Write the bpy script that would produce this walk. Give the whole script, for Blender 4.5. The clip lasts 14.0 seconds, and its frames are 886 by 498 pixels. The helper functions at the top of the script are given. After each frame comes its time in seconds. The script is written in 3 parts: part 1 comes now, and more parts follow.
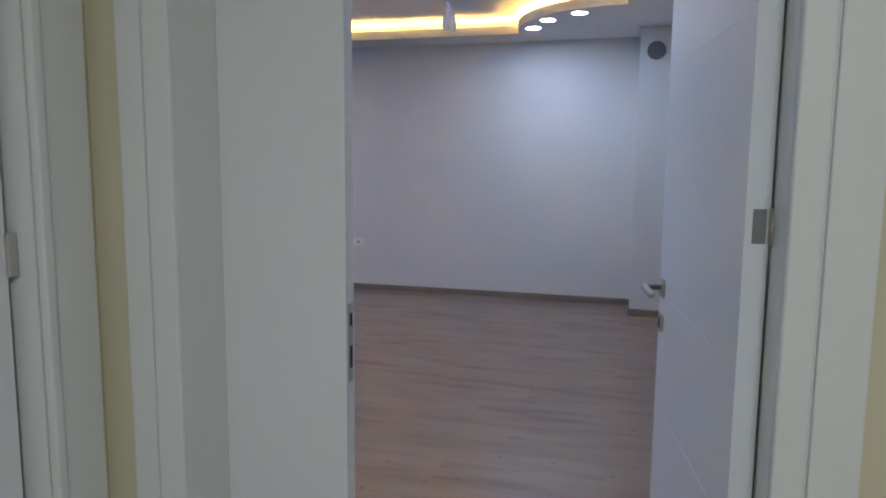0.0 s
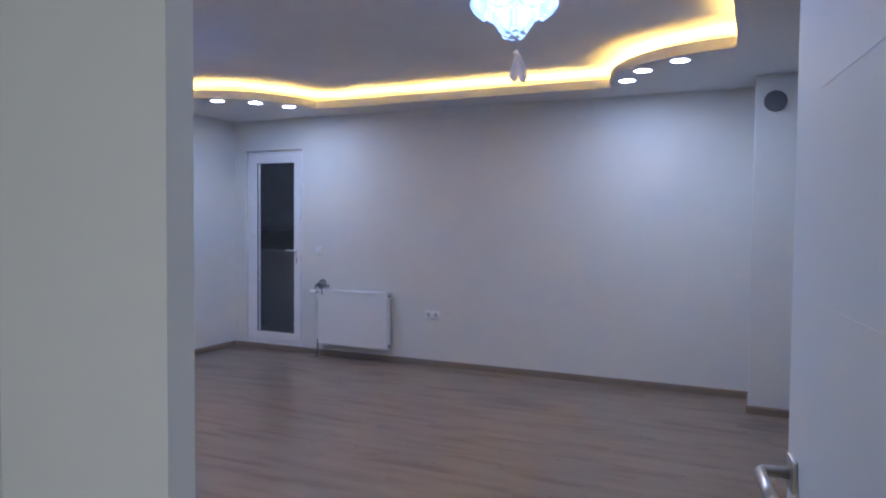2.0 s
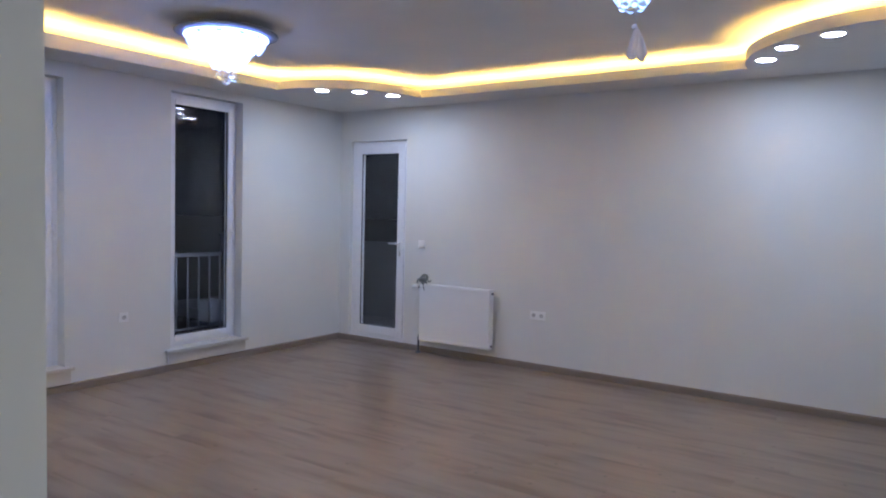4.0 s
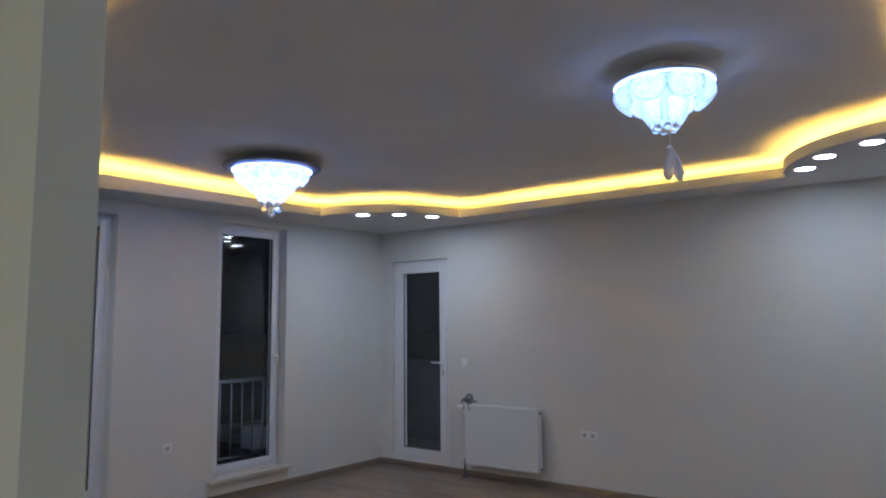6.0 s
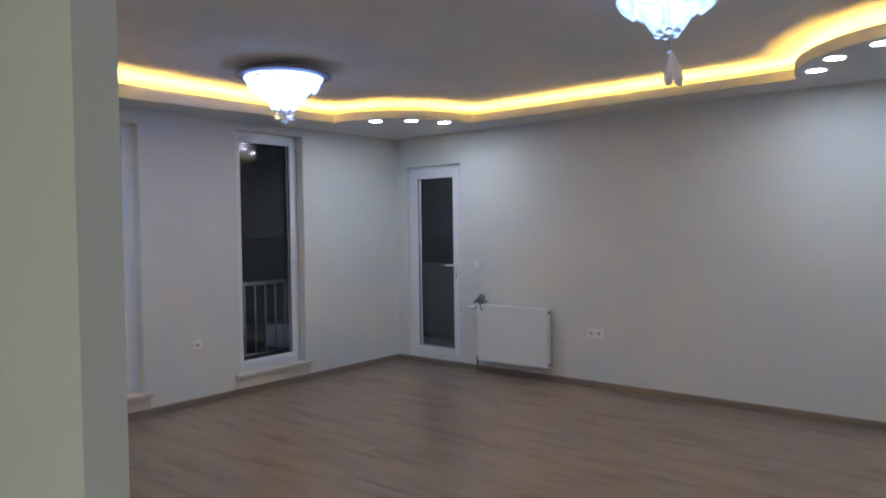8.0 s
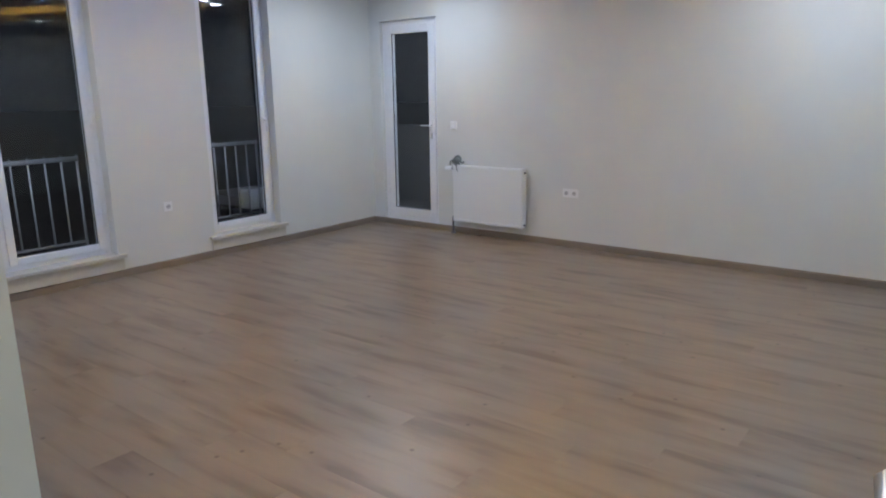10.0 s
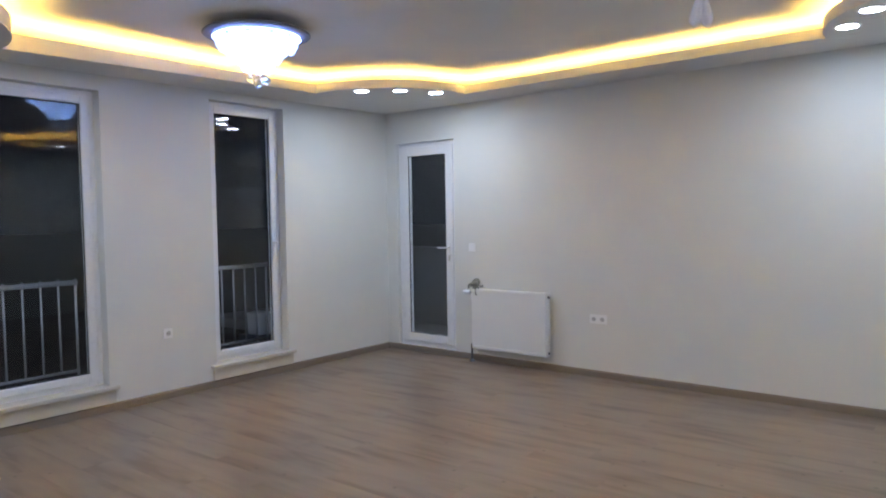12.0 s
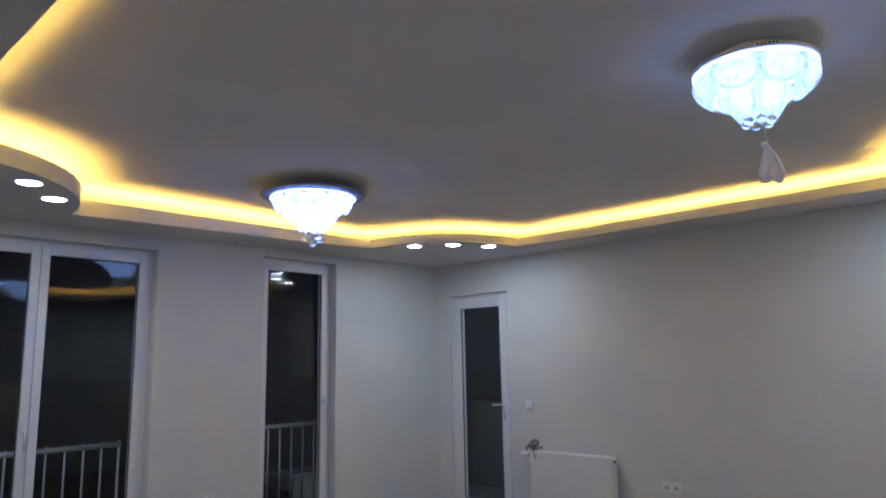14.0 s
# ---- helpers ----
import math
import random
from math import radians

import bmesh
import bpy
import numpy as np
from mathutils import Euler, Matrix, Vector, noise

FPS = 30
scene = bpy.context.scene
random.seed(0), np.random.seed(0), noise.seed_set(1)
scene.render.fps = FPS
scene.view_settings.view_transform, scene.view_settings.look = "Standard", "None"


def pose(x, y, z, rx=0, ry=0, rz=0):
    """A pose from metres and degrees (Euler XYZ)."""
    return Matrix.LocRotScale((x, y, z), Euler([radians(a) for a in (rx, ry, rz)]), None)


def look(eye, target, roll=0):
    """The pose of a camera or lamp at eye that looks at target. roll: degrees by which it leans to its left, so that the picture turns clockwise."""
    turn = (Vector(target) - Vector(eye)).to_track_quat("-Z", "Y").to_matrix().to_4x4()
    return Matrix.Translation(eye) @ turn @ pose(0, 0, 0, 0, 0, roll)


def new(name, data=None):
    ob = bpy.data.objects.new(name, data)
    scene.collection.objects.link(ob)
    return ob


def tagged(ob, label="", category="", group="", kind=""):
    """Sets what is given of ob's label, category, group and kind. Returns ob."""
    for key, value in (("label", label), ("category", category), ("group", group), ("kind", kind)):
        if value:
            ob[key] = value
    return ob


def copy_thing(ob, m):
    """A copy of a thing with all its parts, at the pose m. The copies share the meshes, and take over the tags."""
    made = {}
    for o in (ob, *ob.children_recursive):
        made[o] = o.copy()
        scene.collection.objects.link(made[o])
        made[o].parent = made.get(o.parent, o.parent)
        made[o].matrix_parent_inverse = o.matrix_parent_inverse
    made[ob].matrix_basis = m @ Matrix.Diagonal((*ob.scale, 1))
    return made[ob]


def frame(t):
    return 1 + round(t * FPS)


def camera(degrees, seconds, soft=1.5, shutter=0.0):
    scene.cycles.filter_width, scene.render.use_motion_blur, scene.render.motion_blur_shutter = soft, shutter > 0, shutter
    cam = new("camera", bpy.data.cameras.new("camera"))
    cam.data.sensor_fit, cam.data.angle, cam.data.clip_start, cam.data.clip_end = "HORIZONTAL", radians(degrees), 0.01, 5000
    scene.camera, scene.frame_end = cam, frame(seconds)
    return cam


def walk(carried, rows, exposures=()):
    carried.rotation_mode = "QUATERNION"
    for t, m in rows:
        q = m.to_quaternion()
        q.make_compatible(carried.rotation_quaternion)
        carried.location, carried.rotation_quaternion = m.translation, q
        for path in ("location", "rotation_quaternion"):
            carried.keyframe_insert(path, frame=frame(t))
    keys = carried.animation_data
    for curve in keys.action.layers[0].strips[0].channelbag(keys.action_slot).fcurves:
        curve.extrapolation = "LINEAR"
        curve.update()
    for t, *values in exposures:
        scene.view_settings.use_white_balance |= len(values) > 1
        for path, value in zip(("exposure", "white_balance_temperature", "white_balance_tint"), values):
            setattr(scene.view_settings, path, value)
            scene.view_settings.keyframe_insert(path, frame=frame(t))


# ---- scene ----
cam = camera(65.5, 14.0, soft=2.0)
PATH = [
    (0, (5.54, -7.05, 1.392), (5.006, -5.138, 1.146), 0.5),
    (0.5, (5.565, -6.97, 1.402), (4.986, -5.064, 1.216), 0.4),
    (1, (5.638, -6.736, 1.423), (4.936, -4.868, 1.291), -0.5),
    (1.5, (5.604, -6.559, 1.426), (4.845, -4.711, 1.335), 0.0),
    (2, (5.56, -6.322, 1.454), (4.73, -4.504, 1.381), 0.5),
    (2.5, (5.586, -6.12, 1.465), (4.661, -4.349, 1.387), 1.45),
    (3, (5.592, -5.885, 1.5), (4.556, -4.181, 1.356), 2.4),
    (3.5, (5.495, -5.978, 1.485), (4.445, -4.289, 1.268), 2.2),
    (4, (5.461, -5.963, 1.486), (4.346, -4.306, 1.382), 1.4),
    (4.2, (5.397, -5.935, 1.496), (4.264, -4.286, 1.503), 0.9),
    (6.3, (5.46, -5.956, 1.582), (4.253, -4.376, 1.798), -0.5),
    (6.5, (5.515, -5.985, 1.595), (4.302, -4.402, 1.746), -0.5),
    (7, (5.585, -6.027, 1.566), (4.359, -4.447, 1.604), -0.5),
    (7.5, (5.607, -6.038, 1.545), (4.364, -4.471, 1.536), -0.7),
    (8, (5.599, -6.029, 1.555), (4.337, -4.479, 1.495), -0.8),
    (8.5, (5.633, -6.032, 1.529), (4.374, -4.485, 1.374), -0.7),
    (9, (5.66, -6.036, 1.51), (4.443, -4.477, 1.201), -0.15),
    (9.2, (5.664, -6.042, 1.48), (4.481, -4.47, 1.12), 0.1),
    (10.25, (5.59, -5.905, 1.475), (4.372, -4.338, 1.02), -0.95),
    (11.3, (5.577, -5.811, 1.474), (4.492, -4.196, 1.015), -2.1),
    (11.5, (5.513, -5.766, 1.467), (4.38, -4.161, 1.094), -1.8),
    (12, (5.314, -5.653, 1.467), (4.066, -4.092, 1.373), -0.9),
    (12.5, (5.247, -5.579, 1.49), (3.917, -4.085, 1.537), -1.1),
    (13, (5.219, -5.521, 1.522), (3.858, -4.064, 1.685), -1.0),
    (13.5, (5.245, -5.489, 1.586), (3.88, -4.047, 1.824), -0.9),
    (14, (5.185, -5.528, 1.557), (3.847, -4.078, 1.885), -1.1),
]
walk(cam, [(t, look(eye, target, roll)) for t, eye, target, roll in PATH],
     exposures=[(0, 0.22, 5020, 24), (1.5, 0.20, 4900, 26), (3.0, 0.25, 5000, 28), (4.2, 0.43, 5350, 23), (6.3, -0.34, 5500, 18), (7.0, -0.02, 5520, 17), (7.5, 0.03, 5540, 17),
                (9.2, 0.42, 5600, 15), (11.3, 0.82, 5620, 16), (12.5, 0.44, 5640, 16), (13.5, 0.05, 5540, 17), (14, -0.17, 5520, 18)])

# ---- night sky ----
world = bpy.data.worlds.new("night")
scene.world = world
world.use_nodes = True
world.node_tree.nodes["Background"].inputs["Color"].default_value = (0.006, 0.008, 0.014, 1)
world.node_tree.nodes["Background"].inputs["Strength"].default_value = 0.14

# strengths of the lamps of the place
SPOT_GLOW = 104.0
COVE_GLOW = 60.0
CHANDELIER_GLOW = 1.7
HALL_GLOW = 118.0

# ---- plan ----
XE, YS, ZS, ZC = 5.90, -5.69, 2.612, 2.775      # east wall, south wall, soffit, slab
HALL_Y = -5.90                                 # hall face of the south wall
TX0, TX1, TY0, TY1 = 0.46, 5.42, -4.93, -0.43  # tray in the ceiling
ARC, ARC_NE = 0.97, 1.00                       # radii of the corner bulges


# ---- materials ----
def nodes_of(name):
    m = bpy.data.materials.new(name)
    m.use_nodes = True
    t = m.node_tree
    return m, t, t.nodes["Principled BSDF"]


def noise_node(t, scale, detail=4.0, vec=None, rough=0.55):
    n = t.nodes.new("ShaderNodeTexNoise")
    n.inputs["Scale"].default_value, n.inputs["Detail"].default_value, n.inputs["Roughness"].default_value = scale, detail, rough
    if vec is not None:
        t.links.new(vec, n.inputs["Vector"])
    return n


def ramp(t, fac, stops):
    r = t.nodes.new("ShaderNodeValToRGB")
    els = r.color_ramp.elements
    while len(els) < len(stops):
        els.new(0.5)
    for e, (p, c) in zip(els, stops):
        e.position, e.color = p, (*c, 1)
    t.links.new(fac, r.inputs["Fac"])
    return r


def paint(name, colour, rough=0.6, vary=0.06, bump=0.15, scale=90.0, spec=0.4):
    """Painted surface: roller stipple, faint large blotches."""
    m, t, b = nodes_of(name)
    tc = t.nodes.new("ShaderNodeTexCoord")
    big = noise_node(t, 1.3, 3.0, tc.outputs["Object"])
    lo = tuple(c * (1 - vary) for c in colour)
    hi = tuple(min(1.0, c * (1 + vary)) for c in colour)
    t.links.new(ramp(t, big.outputs["Fac"], [(0.3, lo), (0.7, hi)]).outputs["Color"], b.inputs["Base Color"])
    fine = noise_node(t, scale, 3.0, tc.outputs["Object"])
    bm_ = t.nodes.new("ShaderNodeBump")
    bm_.inputs["Strength"].default_value, bm_.inputs["Distance"].default_value = bump, 0.002
    t.links.new(fine.outputs["Fac"], bm_.inputs["Height"])
    t.links.new(bm_.outputs["Normal"], b.inputs["Normal"])
    b.inputs["Roughness"].default_value = rough
    b.inputs["Specular IOR Level"].default_value = spec
    return m


def plain(name, colour, rough=0.4, metal=0.0):
    m, t, b = nodes_of(name)
    tc = t.nodes.new("ShaderNodeTexCoord")
    n = noise_node(t, 25.0, 4.0, tc.outputs["Object"])
    mr = t.nodes.new("ShaderNodeMapRange")
    mr.inputs["To Min"].default_value, mr.inputs["To Max"].default_value = rough * 0.8, min(1.0, rough * 1.25)
    t.links.new(n.outputs["Fac"], mr.inputs["Value"])
    t.links.new(mr.outputs["Result"], b.inputs["Roughness"])
    b.inputs["Base Color"].default_value = (*colour, 1)
    b.inputs["Metallic"].default_value = metal
    return m


def laminate(name, dark, light, rough):
    """Oak-look laminate: long streaks along x, cathedral blotches, tone by board."""
    m, t, b = nodes_of(name)
    tc = t.nodes.new("ShaderNodeTexCoord")
    info = t.nodes.new("ShaderNodeObjectInfo")
    shift = t.nodes.new("ShaderNodeVectorMath")
    shift.operation = "MULTIPLY_ADD"
    t.links.new(info.outputs["Random"], shift.inputs[0])
    shift.inputs[1].default_value = (37.0, 91.0, 53.0)
    t.links.new(tc.outputs["Object"], shift.inputs[2])
    mp = t.nodes.new("ShaderNodeMapping")
    mp.inputs["Scale"].default_value = (1.0, 5.2, 1.0)
    t.links.new(shift.outputs[0], mp.inputs["Vector"])
    streak = noise_node(t, 1.7, 2.2, mp.outputs["Vector"], 0.45)
    mp2 = t.nodes.new("ShaderNodeMapping")
    mp2.inputs["Scale"].default_value = (4.0, 130.0, 1.0)
    t.links.new(shift.outputs[0], mp2.inputs["Vector"])
    fine = noise_node(t, 1.5, 3.0, mp2.outputs["Vector"])
    base = ramp(t, streak.outputs["Fac"], [(0.30, dark), (0.44, tuple(0.35 * a + 0.65 * c for a, c in zip(dark, light))), (0.60, light)])
    mix = t.nodes.new("ShaderNodeMix")
    mix.data_type, mix.blend_type = "RGBA", "MULTIPLY"
    mix.inputs["Factor"].default_value = 0.08
    grain = ramp(t, fine.outputs["Fac"], [(0.35, (0.6, 0.57, 0.55)), (0.6, (1, 1, 1))])
    t.links.new(base.outputs["Color"], mix.inputs["A"])
    t.links.new(grain.outputs["Color"], mix.inputs["B"])
    tone = t.nodes.new("ShaderNodeHueSaturation")
    mr = t.nodes.new("ShaderNodeMapRange")
    mr.inputs["To Min"].default_value, mr.inputs["To Max"].default_value = 0.97, 1.03
    t.links.new(info.outputs["Random"], mr.inputs["Value"])
    t.links.new(mr.outputs["Result"], tone.inputs["Value"])
    t.links.new(mix.outputs["Result"], tone.inputs["Color"])
    # a few small dark knots
    knots = t.nodes.new("ShaderNodeTexVoronoi")
    knots.voronoi_dimensions = "2D"
    knots.inputs["Scale"].default_value = 1.9
    t.links.new(shift.outputs[0], knots.inputs["Vector"])
    spot = ramp(t, knots.outputs["Distance"], [(0.011, (0.42, 0.40, 0.38)), (0.026, (1, 1, 1))])
    spots = t.nodes.new("ShaderNodeMix")
    spots.data_type, spots.blend_type = "RGBA", "MULTIPLY"
    spots.inputs["Factor"].default_value = 0.8
    t.links.new(tone.outputs["Color"], spots.inputs["A"])
    t.links.new(spot.outputs["Color"], spots.inputs["B"])
    t.links.new(spots.outputs["Result"], b.inputs["Base Color"])
    rr = t.nodes.new("ShaderNodeMapRange")
    rr.inputs["To Min"].default_value, rr.inputs["To Max"].default_value = rough * 0.8, rough * 1.25
    geo = t.nodes.new("ShaderNodeNewGeometry")
    dust = noise_node(t, 2.2, 5.0, geo.outputs["Position"])
    t.links.new(dust.outputs["Fac"], rr.inputs["Value"])
    t.links.new(rr.outputs["Result"], b.inputs["Roughness"])
    bp = t.nodes.new("ShaderNodeBump")
    bp.inputs["Strength"].default_value, bp.inputs["Distance"].default_value = 0.05, 0.001
    t.links.new(fine.outputs["Fac"], bp.inputs["Height"])
    t.links.new(bp.outputs["Normal"], b.inputs["Normal"])
    return m


def glow(name, colour, strength):
    m = bpy.data.materials.new(name)
    m.use_nodes = True
    t = m.node_tree
    t.nodes.remove(t.nodes["Principled BSDF"])
    e = t.nodes.new("ShaderNodeEmission")
    e.inputs["Color"].default_value, e.inputs["Strength"].default_value = (*colour, 1), strength
    t.links.new(e.outputs[0], t.nodes["Material Output"].inputs["Surface"])
    return m


def clear(name, rough=0.0, tint=(1, 1, 1), ior=1.45):
    m, t, b = nodes_of(name)
    b.inputs["Base Color"].default_value = (*tint, 1)
    b.inputs["Transmission Weight"].default_value = 1.0
    b.inputs["Roughness"].default_value = rough
    b.inputs["IOR"].default_value = ior
    return m


WALL = paint("wall_paint", (0.71, 0.705, 0.67), 0.55, 0.03, 0.12, 110.0)
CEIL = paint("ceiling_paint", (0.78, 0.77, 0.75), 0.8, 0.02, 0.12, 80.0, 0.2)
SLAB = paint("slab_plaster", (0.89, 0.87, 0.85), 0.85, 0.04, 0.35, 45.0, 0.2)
HALLW = paint("hall_paint", (0.62, 0.57, 0.40), 0.6, 0.04, 0.12, 100.0)
DOORW = paint("door_lacquer", (0.76, 0.77, 0.78), 0.45, 0.015, 0.04, 40.0)
CASE = paint("casing_lacquer", (0.72, 0.73, 0.70), 0.38, 0.015, 0.04, 40.0)
PVC = plain("white_pvc", (0.80, 0.80, 0.82), 0.28)
ENAMEL = plain("white_enamel", (0.82, 0.82, 0.81), 0.3)
PLAST = plain("white_plastic", (0.86, 0.86, 0.85), 0.35)
GREYP = plain("grey_plastic", (0.14, 0.14, 0.15), 0.5)
HOSE = plain("braided_hose", (0.22, 0.23, 0.22), 0.55, 0.3)
WELL = plain("socket_well", (0.5, 0.5, 0.5), 0.5)
DARK = plain("dark_gap", (0.02, 0.02, 0.022), 0.7)
STEEL = plain("brushed_steel", (0.55, 0.54, 0.52), 0.32, 1.0)
DULL = plain("dull_steel", (0.30, 0.30, 0.29), 0.5, 0.8)
# grey puts the shade round the western chandelier into its canopy's colour
CANOPY = plain("shaded_canopy", (0.26, 0.26, 0.28), 0.5)
CHROME = plain("chrome", (0.8, 0.8, 0.82), 0.12, 1.0)
RAILM = plain("galvanised_rail", (0.42, 0.42, 0.44), 0.5, 0.5)
MARBLE = paint("sill_marble", (0.60, 0.56, 0.49), 0.3, 0.10, 0.03, 30.0, 0.5)
FLOORM = laminate("floor_laminate", (0.160, 0.117, 0.087), (0.262, 0.204, 0.153), 0.30)
SKIRT = paint("skirting_laminate", (0.235, 0.19, 0.145), 0.4, 0.12, 0.05, 50.0)
CONC = paint("balcony_concrete", (0.30, 0.29, 0.28), 0.85, 0.12, 0.4, 30.0, 0.2)
EARTH = paint("night_ground", (0.09, 0.085, 0.08), 0.9, 0.2, 0.2, 0.5, 0.1)
RENDERW = paint("outer_render", (0.24, 0.24, 0.25), 0.85, 0.08, 0.4, 40.0, 0.2)
PANE = clear("window_glass", 0.0, (0.93, 0.95, 0.95))
CRYST = clear("crystal", 0.0, (0.93, 0.96, 1.0), 1.5)
CLOTH = paint("white_cloth", (0.78, 0.77, 0.80), 0.85, 0.05, 0.3, 60.0, 0.1)
SPOTM = glow("spot_diffuser", (0.80, 0.88, 0.93), SPOT_GLOW)
LEDM = glow("led_strip", (1.0, 0.575, 0.085), COVE_GLOW)
RINGM = glow("blue_led_ring", (0.25, 0.36, 1.0), 22.0)
HALLM = glow("hall_diffuser", (1.0, 1.0, 0.80), HALL_GLOW)
CITY = glow("town_lights", (1.0, 0.85, 0.7), 0.6)


def frosted_glow(name, colour, strength):
    """Frosted glass lit from behind: brighter in the ribs."""
    m, t, b = nodes_of(name)
    tc = t.nodes.new("ShaderNodeTexCoord")
    n = noise_node(t, 38.0, 3.0, tc.outputs["Object"])
    r = ramp(t, n.outputs["Fac"], [(0.35, tuple(c * 0.55 for c in colour)), (0.65, colour)])
    t.links.new(r.outputs["Color"], b.inputs["Emission Color"])
    b.inputs["Emission Strength"].default_value = strength
    b.inputs["Base Color"].default_value = (0.85, 0.9, 0.95, 1)
    b.inputs["Roughness"].default_value = 0.25
    return m


FROST = frosted_glow("lit_frosted_glass", (0.36, 0.53, 1.0), CHANDELIER_GLOW * 2.2)
FROST2 = frosted_glow("lit_inner_glass", (0.54, 0.84, 1.0), CHANDELIER_GLOW * 0.85)
FROST3 = frosted_glow("lit_petal_glass", (0.43, 0.63, 1.0), CHANDELIER_GLOW * 0.50)
FROST3.node_tree.nodes["Principled BSDF"].inputs["Transmission Weight"].default_value = 0.75


# ---- building blocks ----
def finish(name, bm, mat, smooth=False):
    me = bpy.data.meshes.new(name)
    bmesh.ops.recalc_face_normals(bm, faces=bm.faces)
    bm.to_mesh(me)
    bm.free()
    if mat:
        me.materials.append(mat)
    if smooth:
        for p in me.polygons:
            p.use_smooth = True
    return me


def part(name, bm, mat, parent=None, label="", smooth=False):
    ob = new(name, finish(name, bm, mat, smooth))
    ob.parent = parent
    if label:
        tagged(ob, label)
    return ob


def thing(name, at, label, category, group="", kind="", turn=0.0):
    ob = new(name)
    ob.matrix_basis = pose(*at, 0, 0, turn)
    return tagged(ob, label, category, group, kind)


def box(bm, x0, x1, y0, y1, z0, z1, bevel=0.0, seg=1):
    v = [bm.verts.new((x, y, z)) for x in (x0, x1) for y in (y0, y1) for z in (z0, z1)]
    fs = [bm.faces.new([v[i] for i in q]) for q in
          ((0, 1, 3, 2), (4, 6, 7, 5), (0, 4, 5, 1), (2, 3, 7, 6), (0, 2, 6, 4), (1, 5, 7, 3))]
    if bevel:
        es = list({e for f in fs for e in f.edges})
        bmesh.ops.bevel(bm, geom=es, offset=bevel, segments=seg, affect="EDGES", profile=0.6)
    return bm


def boxes(*rows, bevel=0.0, seg=1):
    bm = bmesh.new()
    for r in rows:
        box(bm, *r, bevel=bevel, seg=seg)
    return bm


def lathe(bm, profile, seg=24, cx=0.0, cy=0.0, close=False):
    """Turns (radius, z) rows round the z axis."""
    rings = []
    for r, z in profile:
        if r < 1e-6:
            rings.append([bm.verts.new((cx, cy, z))])
        else:
            rings.append([bm.verts.new((cx + r * math.cos(2 * math.pi * k / seg), cy + r * math.sin(2 * math.pi * k / seg), z)) for k in range(seg)])
    for a, b in zip(rings, rings[1:]):
        for k in range(seg):
            q = [a[k % len(a)], a[(k + 1) % len(a)], b[(k + 1) % len(b)], b[k % len(b)]]
            q = list(dict.fromkeys(q))
            if len(q) > 2:
                bm.faces.new(q)
    return bm


def tube(bm, pts, r, seg=10):
    """A round bar along points, capped."""
    pts = [Vector(p) for p in pts]
    rings = []
    for i, p in enumerate(pts):
        d = (pts[min(i + 1, len(pts) - 1)] - pts[max(i - 1, 0)]).normalized()
        side = d.orthogonal().normalized() if i == 0 else (side - d * side.dot(d)).normalized()
        up = d.cross(side)
        rings.append([bm.verts.new(p + r * (math.cos(2 * math.pi * k / seg) * side + math.sin(2 * math.pi * k / seg) * up)) for k in range(seg)])
    for a, b in zip(rings, rings[1:]):
        for k in range(seg):
            bm.faces.new((a[k], a[(k + 1) % seg], b[(k + 1) % seg], b[k]))
    bm.faces.new(rings[0][::-1])
    bm.faces.new(rings[-1])
    return bm


def structure(name, bm, mat, label="", category="", smooth=False):
    ob = new(name, finish(name, bm, mat, smooth))
    return tagged(ob, label, category, kind="structure")


# ---- walls ----
D0, D1 = 0.155, 0.955            # balcony door opening
NW = (-2.215, -1.420)            # narrow window opening
BW = (-4.735, -3.155)            # wide window opening
WZ0, WZ1, BZ1 = 0.20, 2.515, 2.462   # sill height, heads of the narrow and the wide window
WALL_T = 0.25
structure("wall_north", boxes((-WALL_T, D0, 0, WALL_T, -0.1, ZC), (D1, XE + 0.2, 0, WALL_T, -0.1, ZC), (D0, D1, 0, WALL_T, 2.270, ZC),
                              (D0, D1, 0, WALL_T, -0.1, 0.055)), WALL, "off-white painted wall behind the radiator", "wall")
structure("wall_west", boxes((-WALL_T, 0, NW[1], 0, -0.1, ZC), (-WALL_T, 0, BW[1], NW[0], -0.1, ZC), (-WALL_T, 0, HALL_Y, BW[0], -0.1, ZC),
                             (-WALL_T, 0, NW[0], NW[1], WZ1, ZC), (-WALL_T, 0, BW[0], BW[1], BZ1, ZC),
                             (-WALL_T, 0, NW[0], NW[1], -0.1, WZ0 - 0.03), (-WALL_T, 0, BW[0], BW[1], -0.1, WZ0 - 0.03)),
          WALL, "off-white painted wall with two tall windows", "wall")
structure("wall_east", boxes((XE, XE + 0.2, YS, 0, -0.1, ZC)), WALL, "off-white painted plain wall", "wall")
L0, L1, LZ = 4.69, 5.762, 2.06   # double door opening
structure("wall_south", boxes((0, L0 - 0.04, HALL_Y + 0.004, YS, -0.1, ZC), (L1 + 0.04, 7.1, HALL_Y + 0.004, YS, -0.1, ZC),
                              (L0 - 0.04, L1 + 0.04, HALL_Y + 0.004, YS, LZ + 0.04, ZC)), WALL, "off-white painted wall round the double door", "wall")
structure("column", boxes((5.52, XE, -0.50, 0, 0, ZS), bevel=0.004), WALL, "off-white square column in the room corner", "column")

